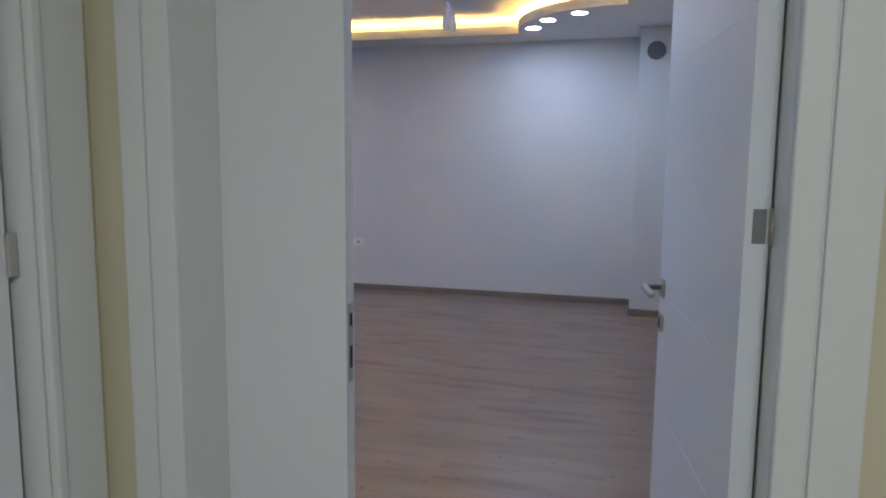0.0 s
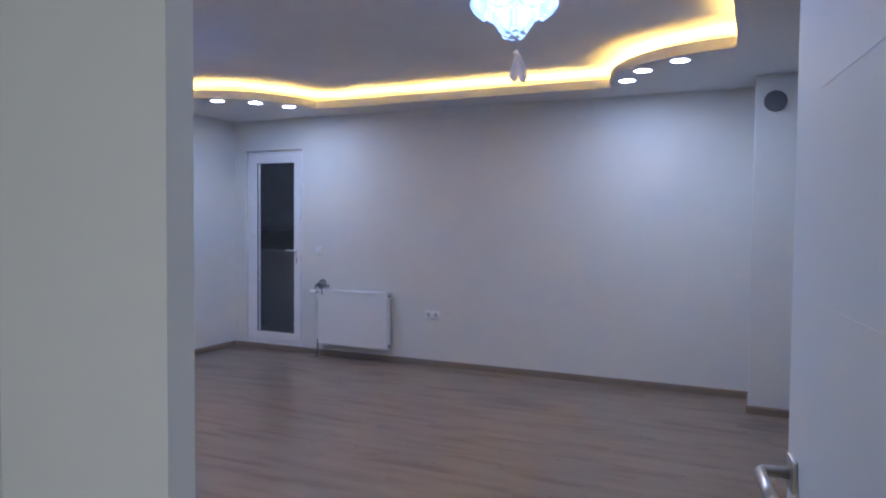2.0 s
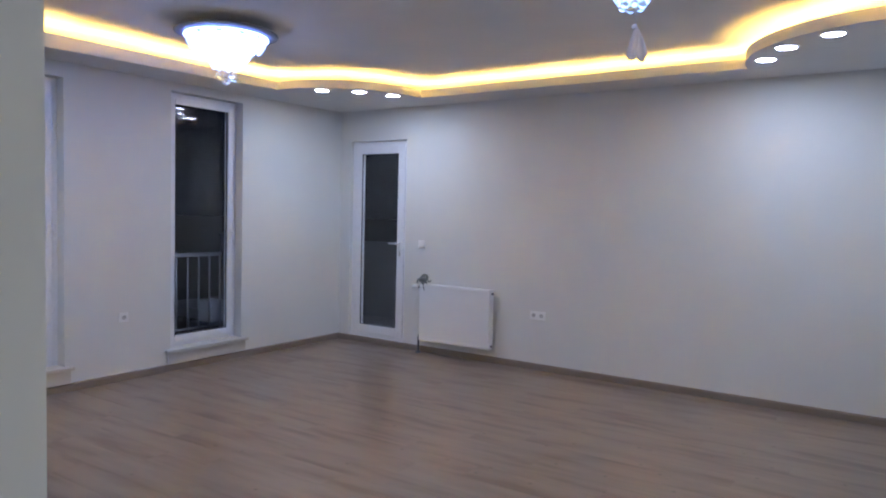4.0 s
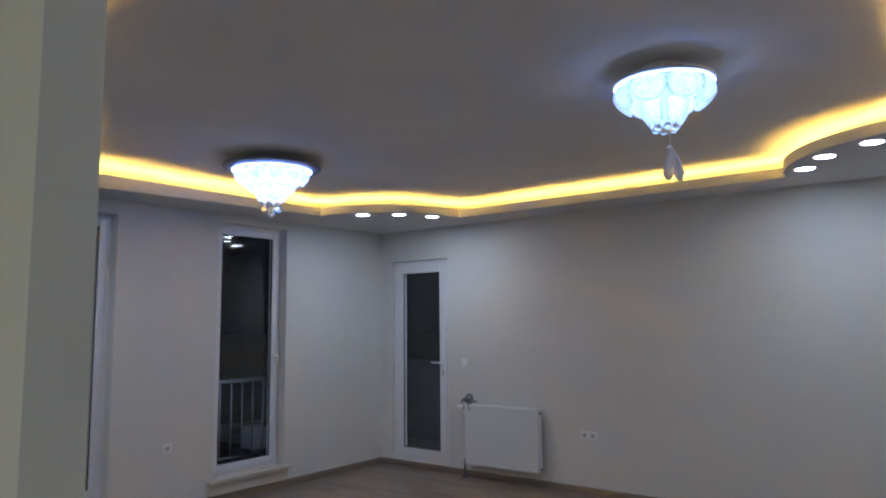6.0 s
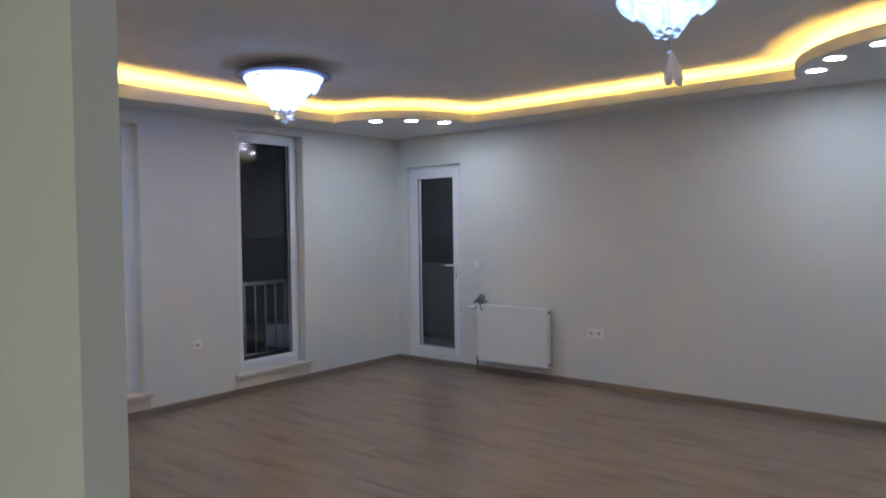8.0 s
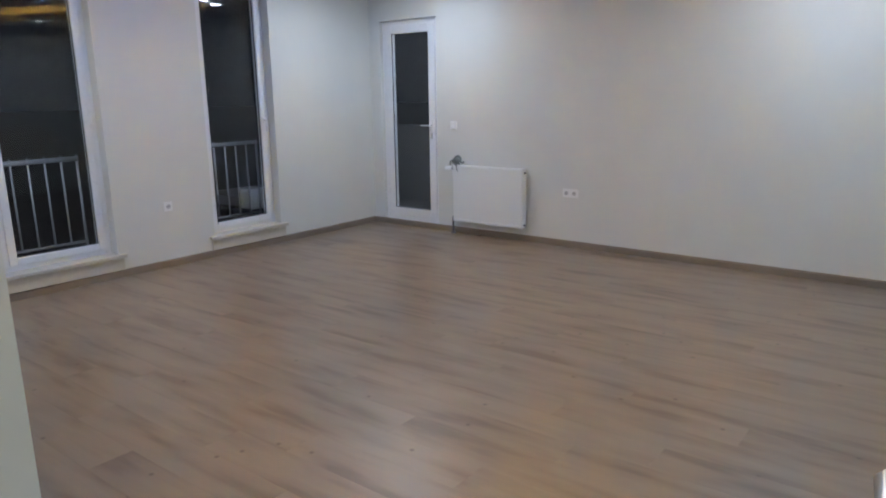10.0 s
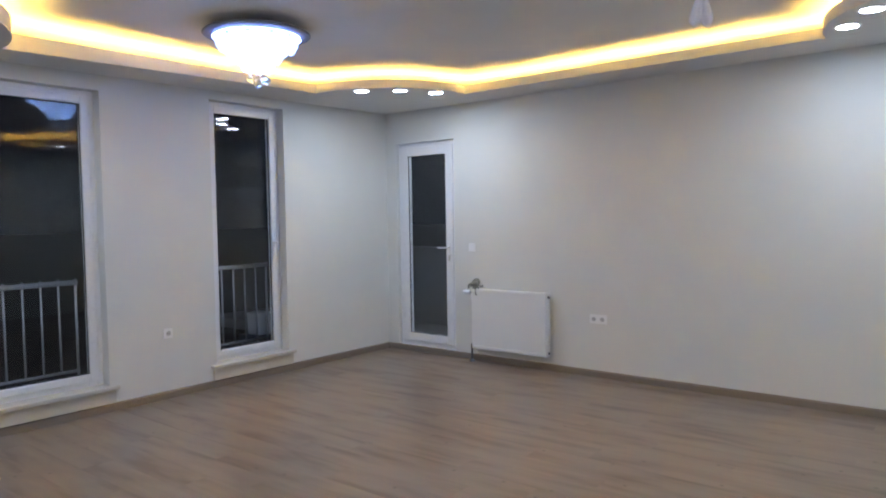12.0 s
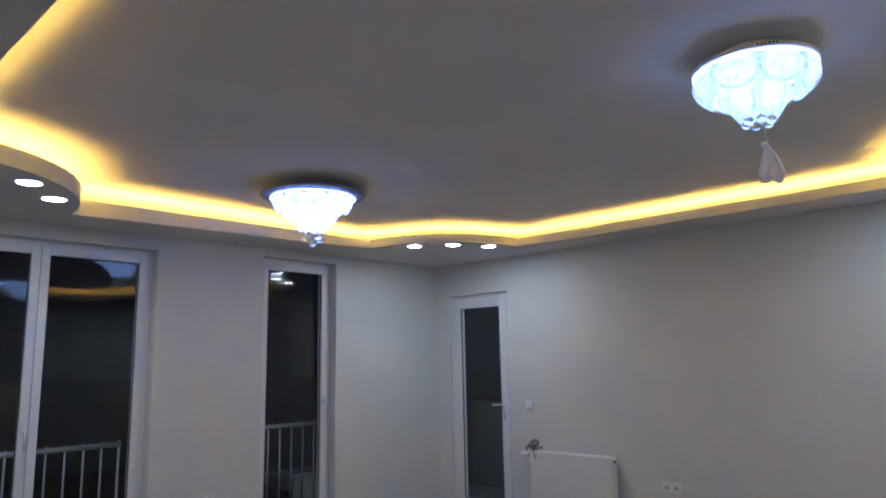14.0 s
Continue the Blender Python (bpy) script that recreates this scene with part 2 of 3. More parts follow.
# hall
HW = 4.49
structure("wall_hall_north", boxes((HW, L0 - 0.04, HALL_Y, HALL_Y + 0.004, 0, 2.6), (L1 + 0.04, 6.9, HALL_Y, HALL_Y + 0.004, 0, 2.6),
                                   (L0 - 0.04, L1 + 0.04, HALL_Y, HALL_Y + 0.004, LZ + 0.04, 2.6)), HALLW, "yellowish cream painted hall wall", "wall")
structure("wall_hall_west", boxes((HW - 0.16, HW, -6.05, HALL_Y, 0, 2.6), (HW - 0.16, HW, -8.8, -6.94, 0, 2.6), (HW - 0.16, HW, -6.94, -6.05, 2.08, 2.6)),
          HALLW, "yellowish cream painted hall wall", "wall")
structure("wall_hall_east", boxes((6.9, 7.1, -8.8, HALL_Y, 0, 2.6)), HALLW, "yellowish cream painted hall wall", "wall")
structure("wall_hall_south", boxes((HW - 0.16, 7.1, -9.0, -8.8, 0, 2.6)), HALLW, "yellowish cream painted hall wall", "wall")
structure("ceiling_hall", boxes((HW - 0.16, 7.1, -9.0, HALL_Y, 2.6, 2.7)), CEIL, "white painted hall ceiling", "ceiling")


# ---- ceiling: slab and dropped border with bulging corners ----
def contour(o, seg=20):
    """Edge of the tray, moved o metres out of the tray."""
    pts = []
    for cx, cy, start, arc in ((TX0, TY1, -90, ARC), (TX1, TY1, 180, ARC_NE), (TX1, TY0, 90, ARC), (TX0, TY0, 0, ARC)):
        r = arc - o
        a0 = math.asin(max(-1, min(1, o / r)))
        s = radians(start)
        for k in range(seg + 1):
            a = s - a0 + (math.pi / 2 + 2 * a0) * k / seg
            pts.append((cx + r * math.cos(a), cy + r * math.sin(a)))
    return pts


def sag(x, y):
    """The dropped border hangs a little lower towards the south-west corner."""
    return 0.055 * max(0.0, min(1.0, (-1.4 - y) / 2.5)) * max(0.0, min(1.0, 1.3 - x / 2.5))


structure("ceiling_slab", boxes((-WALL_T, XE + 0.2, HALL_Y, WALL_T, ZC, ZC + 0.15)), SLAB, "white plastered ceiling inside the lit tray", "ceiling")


def soffit():
    bm = bmesh.new()
    outer = [(0, 0), (0, YS), (XE, YS), (XE, 0)]
    inner = contour(0.0)
    loops = []
    for pts in (outer, inner):
        vs = [bm.verts.new((x, y, ZS)) for x, y in pts]
        loops.append([bm.edges.new((vs[i], vs[(i + 1) % len(vs)])) for i in range(len(vs))])
    bmesh.ops.triangle_fill(bm, edges=loops[0] + loops[1], use_beauty=True)
    ext = bmesh.ops.extrude_face_region(bm, geom=list(bm.faces))
    for v in ext["geom"]:
        if isinstance(v, bmesh.types.BMVert):
            v.co.z += 0.02
    # upright lip round the tray
    lip0, lip1 = contour(0.0), contour(0.014)
    n = len(lip0)
    rows = [[bm.verts.new((x, y, z)) for x, y in c] for c, z in ((lip0, ZS + 0.019), (lip0, ZS + 0.074), (lip1, ZS + 0.074), (lip1, ZS + 0.019))]
    for a, b in zip(rows, rows[1:]):
        for i in range(n):
            bm.faces.new((a[i], a[(i + 1) % n], b[(i + 1) % n], b[i]))
    for v in bm.verts:
        v.co.z -= sag(v.co.x, v.co.y) * (0.4 if v.co.z > ZS + 0.07 else 1.0)
    return bm


structure("ceiling_border", soffit(), CEIL, "white dropped ceiling border with bulging corners", "ceiling")


def led():
    bm = bmesh.new()
    a, b = contour(0.105), contour(0.125)
    n = len(a)
    va = [bm.verts.new((x, y, ZS + 0.036)) for x, y in a]
    vb = [bm.verts.new((x, y, ZS + 0.036)) for x, y in b]
    for i in range(n):
        bm.faces.new((va[i], va[(i + 1) % n], vb[(i + 1) % n], vb[i]))
    ext = bmesh.ops.extrude_face_region(bm, geom=list(bm.faces))
    for v in ext["geom"]:
        if isinstance(v, bmesh.types.BMVert):
            v.co.z -= 0.014
    for v in bm.verts:
        v.co.z -= 0.4 * sag(v.co.x, v.co.y)
    return bm


tagged(part("led_strip", led(), LEDM), "warm yellow lit strip lamp behind the ceiling border", "strip light")

# downlights
first = None
for cx, cy, sx, sy, rad in ((TX0, TY1, 1, -1, 0.84), (TX1, TY1, -1, -1, 0.87), (TX0, TY0, 1, 1, 0.84), (TX1, TY0, -1, 1, 0.84)):
    for ang in (16, 40, 64):
        x, y = cx + sx * rad * math.cos(radians(ang)), cy + sy * rad * math.sin(radians(ang))
        if first is None:
            first = thing("downlight", (x, y, ZS - sag(x, y)), "round white recessed downlight, lit, in the ceiling border", "downlight", "downlights in the ceiling border")
            bm = lathe(bmesh.new(), [(0.060, 0.002), (0.064, -0.006), (0.074, -0.006), (0.078, 0.0), (0.078, 0.003)], 28)
            part("ring", bm, PLAST, first, smooth=True)
            part("diffuser", lathe(bmesh.new(), [(0.0, -0.003), (0.061, -0.003)], 24), SPOTM, first, "bright cool white diffuser")
        else:
            copy_thing(first, pose(x, y, ZS - sag(x, y)))


# ---- skirting ----
def skirting(name, x0, y0, x1, y1, nx, ny):
    """A board along a wall; (nx, ny) points into the room."""
    bm = bmesh.new()
    prof = ((0, 0.0), (0.014, 0.0), (0.014, 0.052), (0.009, 0.062), (0, 0.064))
    ends = []
    for x, y in ((x0, y0), (x1, y1)):
        ends.append([bm.verts.new((x + nx * d, y + ny * d, z)) for d, z in prof])
    for i in range(len(prof)):
        j = (i + 1) % len(prof)
        bm.faces.new((ends[0][i], ends[0][j], ends[1][j], ends[1][i]))
    bm.faces.new(ends[0])
    bm.faces.new(ends[1][::-1])
    structure(name, bm, SKIRT, "oak-look laminate skirting board", "skirting")


skirting("baseboard_1", 0.0, 0, D0, 0, 0, -1)
skirting("baseboard_2", D1, 0, 5.52, 0, 0, -1)
skirting("baseboard_3", 0, YS, 0, 0, 1, 0)
skirting("baseboard_4", 5.52, -0.50, XE, -0.50, 0, -1)
skirting("baseboard_5", 5.52, -0.50, 5.52, -0.014, -1, 0)
skirting("baseboard_6", XE, YS, XE, -0.51, -1, 0)
skirting("baseboard_7", 0, YS, L0 - 0.135, YS, 0, 1)
skirting("baseboard_8", D0, 0, D1, 0, 0, -1)


# ---- pvc windows and the balcony door ----
def ring_bars(u0, u1, z0, z1, w, d0, d1, axis, bevel=0.004):
    """Four mitred-looking bars round a rectangle: list of bmeshes (left, right, bottom, top)."""
    out = []
    for a, b, c, d in ((u0, u0 + w, z0, z1), (u1 - w, u1, z0, z1), (u0 + w, u1 - w, z0, z0 + w), (u0 + w, u1 - w, z1 - w, z1)):
        r = (d0, d1, a, b, c, d) if axis == "x" else (a, b, d0, d1, c, d)
        out.append(boxes(r, bevel=bevel, seg=2))
    return out


def join(bms):
    tmp = bmesh.new()
    for b in bms:
        me = bpy.data.meshes.new("tmp")
        b.to_mesh(me)
        b.free()
        tmp.from_mesh(me)
        bpy.data.meshes.remove(me)
    return tmp


def lever(parent, x, y, z, axis, sign, down, mat=PVC):
    """Window handle: rosette and lever; axis x faces into the room along +x, y along -y."""
    bm = bmesh.new()
    if axis == "x":
        box(bm, x, x + 0.010, y - 0.014, y + 0.014, z - 0.032, z + 0.032, 0.003, 2)
        if down:
            tube(bm, [(x + 0.008, y, z), (x + 0.04, y, z), (x + 0.046, y, z - 0.012), (x + 0.046, y, z - 0.12)], 0.009)
        else:
            tube(bm, [(x + 0.008, y, z), (x + 0.04, y, z), (x + 0.046, y + sign * 0.012, z), (x + 0.046, y + sign * 0.12, z)], 0.009)
    else:
        box(bm, x - 0.016, x + 0.016, y - 0.010, y, z - 0.075, z + 0.05, 0.003, 2)
        tube(bm, [(x, y - 0.008, z), (x, y - 0.04, z), (x + sign * 0.012, y - 0.048, z), (x + sign * 0.12, y - 0.048, z)], 0.010)
    part("handle", bm, mat, parent, "white lever handle", True)


def tall_window(name, y0, y1, top, sashes, label, handles, swing, lean):
    w = tagged(new(name), label, "window", kind="structure")
    xf = -0.10
    part("window_frame", join(ring_bars(y0, y1, WZ0, top, 0.046, xf - 0.06, xf, "x")), PVC, w)
    inner0, inner1 = y0 + 0.042, y1 - 0.042
    step = (inner1 - inner0) / sashes
    for k in range(sashes):
        a, b = inner0 + k * step + 0.002, inner0 + (k + 1) * step - 0.002
        part("sash", join(ring_bars(a, b, WZ0 + 0.042, top - 0.042, 0.058, xf - 0.045, xf + 0.014, "x", 0.006)), PVC, w)
        part("gasket", join(ring_bars(a + 0.056, b - 0.056, WZ0 + 0.098, top - 0.098, 0.006, xf - 0.018, xf - 0.004, "x", 0.0)), DARK, w)
        ph, pz = (b - a) / 2 - 0.050, (top - WZ0) / 2 - 0.090
        pane = part("pane", boxes((-0.003, 0.003, -ph, ph, -pz, pz)), PANE, w)
        pane.matrix_basis = pose(xf - 0.019, (a + b) / 2, (WZ0 + top) / 2, 0, -lean, swing)
        pane.visible_shadow = False
    for y, z in handles:
        lever(w, xf + 0.013, y, z, "x", 1, True)
    for z in (0.55, 1.32, 2.10):
        part("hinge", boxes((xf + 0.004, xf + 0.020, y1 - 0.046, y1 - 0.030, z - 0.045, z + 0.045), bevel=0.003), PVC, w)
    return w


tall_window("window_1", NW[0], NW[1], WZ1, 1, "tall narrow white plastic window with a single pane", [(NW[1] - 0.072, 1.25)], 3.0, 1.5)
mid = (BW[0] + BW[1]) / 2
tall_window("window_2", BW[0], BW[1], BZ1, 2, "wide white plastic window with two tall panes", [(mid - 0.03, 1.16)], 0.2, 0.2)
for w_, (a, b) in (("window_sill", NW), ("window_sill", BW)):
    s = thing(w_, (0, (a + b) / 2, WZ0 - 0.03), "beige marble sill under a tall window", "window sill", kind="structure")
    h = (b - a) / 2
    part("sill_slab", boxes((-0.155, 0.0, -h, h, 0.0, 0.03), (0.0, 0.045, -h - 0.06, h + 0.06, 0.0, 0.03), bevel=0.003), MARBLE, s)
    part("sill_base", boxes((0.001, 0.022, -h - 0.04, h + 0.04, -0.105, 0.0), bevel=0.003), MARBLE, s)

bd = tagged(new("door_1"), "white plastic balcony door with one tall dark pane, shut", "door", kind="structure")
part("door_frame", join(ring_bars(D0, D1, 0.055, 2.270, 0.054, 0.045, 0.11, "y")), PVC, bd)
leaf = part("door_leaf", join(ring_bars(D0 + 0.048, D1 - 0.048, 0.105, 2.220, 0.093, 0.030, 0.095, "y", 0.006)), PVC, bd)
part("gasket", join(ring_bars(D0 + 0.139, D1 - 0.139, 0.198, 2.127, 0.006, 0.035, 0.048, "y", 0.0)), DARK, bd)
pane = part("pane", boxes((D0 + 0.137, D1 - 0.137, 0.046, 0.052, 0.196, 2.129)), PANE, bd)
pane.visible_shadow = False
lever(bd, D1 - 0.098, 0.030, 1.14, "y", -1, False)
part("lock", boxes((D1 - 0.108, D1 - 0.088, 0.020, 0.030, 1.00, 1.06), bevel=0.003), STEEL, bd, "steel lock cylinder plate")

# ---- double door between hall and room ----
frame_door = tagged(new("door_2"), "white lacquered door frame with moulded casings", "door frame", kind="structure")
part("jamb", boxes((L0 - 0.04, L0, HALL_Y, YS, 0, LZ + 0.04)), CASE, frame_door)
part("jamb", boxes((L1, L1 + 0.04, HALL_Y, YS, 0, LZ + 0.04)), CASE, frame_door)
part("head", boxes((L0, L1, HALL_Y, YS, LZ, LZ + 0.04)), CASE, frame_door)


def casing(parent, x0, x1, y, ny, z1, inner, w):
    """Upright moulded casing; ny points away from the wall, inner is the side with the bead."""
    bm = bmesh.new()
    back = y - ny * 0.012
    a = x1 - w if inner > 0 else x0
    lo, hi = (x0, a - 0.004) if inner > 0 else (a + w + 0.004, x1)
    box(bm, lo, hi, min(back, y + ny * 0.016), max(back, y + ny * 0.016), 0, z1, 0.004, 2)
    box(bm, a, a + w, min(back, y + ny * 0.020), max(back, y + ny * 0.020), 0, z1 + 0.002, 0.006, 3)
    box(bm, x0 + 0.004, x1 - 0.004, min(back, y + ny * 0.009), max(back, y + ny * 0.009), 0, z1 - 0.004)
    part("casing", bm, CASE, parent)


for face, ny in ((HALL_Y, -1), (YS, 1)):
    casing(frame_door, L0 - 0.122, L0 - 0.0005, face, ny, LZ + 0.08, 1, 0.060)
    casing(frame_door, L1 + 0.0005, L1 + 0.125, face, ny, LZ + 0.08, -1, 0.048)
    part("casing_top", boxes((L0 - 0.004, L1 + 0.004, min(face, face + ny * 0.014), max(face, face + ny * 0.014), LZ + 0.004, LZ + 0.08), bevel=0.003), CASE, frame_door)


def leaf_panel(w, t, grooves, vert=None):
    """Door leaf in u (from the hinge), thickness, height; shallow grooves cut in both faces."""
    bm = bmesh.new()
    us = sorted({0.0, w, *( [0.12, w - 0.165] if grooves else []), *([vert - 0.003, vert + 0.003] if vert else [])})
    zs = sorted({0.008, 2.05, *(z + d for z in grooves for d in (-0.0025, 0.0025))})
    gz = [(z - 0.0025, z + 0.0025) for z in grooves]

    def depth(u0, u1, z0, z1):
        for a, b in gz:
            if z0 >= a - 1e-6 and z1 <= b + 1e-6 and u0 >= 0.12 - 1e-6 and u1 <= w - 0.165 + 1e-6:
                return 0.0007
        if vert and u0 >= vert - 0.0041 and u1 <= vert + 0.0041:
            return 0.0007
        return 0.0

    for i in range(len(us) - 1):
        for j in range(len(zs) - 1):
            d = depth(us[i], us[i + 1], zs[j], zs[j + 1])
            box(bm, us[i], us[i + 1], d, t - d, zs[j], zs[j + 1])
    return bm


GROOVES = [0.435, 0.74, 1.04, 1.345, 1.65]


def door_handle(parent, u, y, sgn, toward):
    h = part("handle", boxes((u - 0.026, u + 0.026, min(y, y + sgn * 0.008), max(y, y + sgn * 0.008), 1.040, 1.092), bevel=0.004, seg=2), STEEL, parent, "brushed steel lever handle")
    bm = tube(bmesh.new(), [(u, y + sgn * 0.006, 1.066), (u, y + sgn * 0.046, 1.066), (u + toward * 0.012, y + sgn * 0.052, 1.066), (u + toward * 0.125, y + sgn * 0.052, 1.066)], 0.0095, 12)
    part("lever", bm, STEEL, h, smooth=True)
    k = part("key_plate", boxes((u - 0.024, u + 0.024, min(y, y + sgn * 0.007), max(y, y + sgn * 0.007), 0.945, 0.993), bevel=0.004, seg=2), STEEL, parent, "brushed steel key plate")
    part("keyhole", boxes((u - 0.004, u + 0.004, min(y + sgn * 0.0065, y + sgn * 0.009), max(y + sgn * 0.0065, y + sgn * 0.009), 0.955, 0.98)), DARK, k)


# open leaf: swings into the room on its east jamb
TURN = 90 + math.degrees(math.atan2(0.104, 0.735))
open_leaf = thing("door_leaf", (5.718, -5.80, 0), "white grooved door leaf standing open into the room", "door", turn=TURN)
part("panel", leaf_panel(0.742, -0.040, GROOVES), DOORW, open_leaf)
door_handle(open_leaf, 0.690, 0.0, 1, -1)
door_handle(open_leaf, 0.690, -0.040, -1, -1)
for z in (0.25, 1.292, 1.80):
    hg = part("hinge", boxes((-0.0025, 0.0, -0.034, -0.012, z - 0.029, z + 0.029), bevel=0.001), DULL, open_leaf, "dull steel hinge plate")
    part("knuckle", tube(bmesh.new(), [(-0.004, -0.044, z - 0.031), (-0.004, -0.044, z + 0.031)], 0.0065, 10), STEEL, hg, smooth=True)
part("latch_plate", boxes((0.742, 0.7445, -0.031, -0.009, 0.93, 1.13), bevel=0.0008), STEEL, open_leaf)

# fixed narrow leaf with the strike plate in its edge
shut_leaf = thing("door_leaf", (L0 + 0.0008, -5.766, 0), "narrow white fixed door leaf, shut and bolted", "door")
part("panel", leaf_panel(0.285, 0.040, []), DOORW, shut_leaf)
sp = part("strike_plate", boxes((0.285, 0.2875, 0.008, 0.030, 0.935, 1.102), bevel=0.0008), STEEL, shut_leaf, "steel strike plate")
part("strike_hole", boxes((0.287, 0.2882, 0.013, 0.025, 1.055, 1.082)), DARK, sp)
part("strike_hole", boxes((0.287, 0.2882, 0.013, 0.025, 0.965, 1.012)), DARK, sp)

# other door in the hall's west wall
hd = tagged(new("door_3"), "white door with moulded casing in the hall wall", "door", kind="structure")
bm = bmesh.new()
box(bm, HW, HW + 0.014, -6.035, HALL_Y - 0.022, 0, 2.16, 0.003, 2)
box(bm, HW, HW + 0.021, -6.050, -6.028, 0, 2.162, 0.005, 2)
part("casing", bm, CASE, hd)
part("casing", boxes((HW, HW + 0.014, -7.07, -6.945, 0, 2.16), bevel=0.003), CASE, hd)
part("casing_top", boxes((HW, HW + 0.014, -6.945, -6.05, 2.085, 2.16), bevel=0.003), CASE, hd)
part("jamb", boxes((HW - 0.16, HW, -6.053, -6.05, 0, 2.08)), CASE, hd)
part("jamb", boxes((HW - 0.16, HW, -6.94, -6.937, 0, 2.08)), CASE, hd)
lf = part("leaf", boxes((HW - 0.085, HW - 0.045, -6.932, -6.070, 0.008, 2.07), bevel=0.002), DOORW, hd)
part("hinge", boxes((HW - 0.046, HW - 0.036, -6.075, -6.054, 1.18, 1.26), bevel=0.002), STEEL, lf)
part("backing", boxes((HW - 0.16, HW - 0.10, -6.937, -6.053, 0, 2.08)), DARK, hd)

# hall lamp, above and behind
hl = thing("ceiling_lamp", (5.9, -7.9, 2.6), "round white flush ceiling lamp, lit, in the hall", "ceiling lamp")
part("rim", lathe(bmesh.new(), [(0.15, 0.0), (0.16, -0.02), (0.155, -0.045), (0.14, -0.05)], 28), PLAST, hl, smooth=True)
part("diffuser", lathe(bmesh.new(), [(0.0, -0.055), (0.09, -0.053), (0.141, -0.046)], 28), HALLM, hl)

# ---- radiator with its valve ----
rd = thing("radiator", (1.665, 0, 0), "white steel panel radiator under the wall switch", "radiator")
hw = 0.425
part("front_panel", boxes((-hw, hw, -0.112, -0.100, 0.142, 0.737), bevel=0.004, seg=2), ENAMEL, rd)
part("front_ridge", boxes((-hw + 0.002, hw - 0.002, -0.1155, -0.111, 0.706, 0.732), bevel=0.002, seg=2), ENAMEL, rd)
part("front_ridge", boxes((-hw + 0.002, hw - 0.002, -0.1155, -0.111, 0.148, 0.174), bevel=0.002, seg=2), ENAMEL, rd)
part("front_ridge", boxes((hw - 0.030, hw - 0.004, -0.1155, -0.111, 0.178, 0.702), bevel=0.002, seg=2), ENAMEL, rd)
part("back_panel", boxes((-hw, hw, -0.042, -0.032, 0.142, 0.737), bevel=0.004, seg=2), ENAMEL, rd)
bm = bmesh.new()
for k in range(28):
    x = -hw + 0.03 + k * (2 * hw - 0.06) / 27
    box(bm, x - 0.0015, x + 0.0015, -0.100, -0.042, 0.17, 0.71)
part("fins", bm, ENAMEL, rd)
for sx in (-1, 1):
    part("side_cover", boxes((sx * hw - 0.002, sx * hw + 0.002, -0.108, -0.036, 0.150, 0.735), bevel=0.001), ENAMEL, rd)
    part("bracket", boxes((sx * 0.3 - 0.015, sx * 0.3 + 0.015, -0.032, 0.0, 0.2, 0.66)), ENAMEL, rd)
bm = bmesh.new()
for k in range(20):
    x = -hw + 0.012 + k * (2 * hw - 0.024) / 20
    box(bm, x, x + 0.030, -0.104, -0.040, 0.734, 0.741)
part("top_grille", bm, ENAMEL, rd)
part("end_cap", tube(bmesh.new(), [(hw, -0.070, 0.700), (hw + 0.014, -0.070, 0.700)], 0.012), GREYP, rd, "dark vent plug", True)
part("end_cap", tube(bmesh.new(), [(hw, -0.070, 0.175), (hw + 0.014, -0.070, 0.175)], 0.012), GREYP, rd, "dark drain plug", True)
v = part("valve", tube(bmesh.new(), [(-hw + 0.005, -0.07, 0.700), (-hw - 0.045, -0.07, 0.700)], 0.015), CHROME, rd, "chrome thermostatic valve", True)
part("thermostat_head", lathe(bmesh.new(), [(0.0, 0.0), (0.017, 0.0), (0.022, 0.012), (0.022, 0.07), (0.017, 0.082), (0.0, 0.084)], 18), PLAST, v, "white thermostat head", True).matrix_basis = pose(-hw - 0.045, -0.07, 0.70, 0, -90, 0)
bm = bmesh.new()
for k in range(5):
    tube(bm, [(-hw + 0.002 + 0.060 * math.cos(a) * (1 - 0.12 * k), -0.075 + 0.008 * k - 0.03 * math.sin(a + k), 0.742 + 0.050 * abs(math.sin(a)) + 0.010 * k) for a in [math.pi * i / 10 for i in range(11)]], 0.008, 8)
for k in range(3):
    tube(bm, [(-hw + 0.015 + 0.022 * k + 0.012 * math.cos(5 * q), -0.09 - 0.012 * k, 0.80 - 0.028 * i + 0.01 * math.sin(3 * q + k)) for i, q in enumerate([0.25 * j for j in range(5)])], 0.006, 8)
tube(bm, [(-hw + 0.05 + 0.02 * i, -0.085 + 0.012 * math.sin(i), 0.775 + 0.012 * math.cos(1.3 * i)) for i in range(5)], 0.007, 8)
part("hose", bm, HOSE, v, "coiled grey braided hose", True)
part("supply_pipe", tube(bmesh.new(), [(-hw - 0.03, -0.07, 0.70), (-hw - 0.03, -0.07, 0.62), (-hw - 0.03, -0.03, 0.58), (-hw - 0.03, -0.001, 0.58)], 0.008), PVC, rd, smooth=True)
part("lower_valve", tube(bmesh.new(), [(-hw + 0.005, -0.07, 0.185), (-hw - 0.025, -0.07, 0.185), (-hw - 0.032, -0.07, 0.17), (-hw - 0.032, -0.07, 0.0)], 0.011), GREYP, rd, "dark lower valve and pipe", True)
part("pipe_rose", lathe(bmesh.new(), [(0.013, 0.022), (0.022, 0.018), (0.03, 0.0)], 16, -hw - 0.032, -0.07), GREYP, rd, smooth=True)


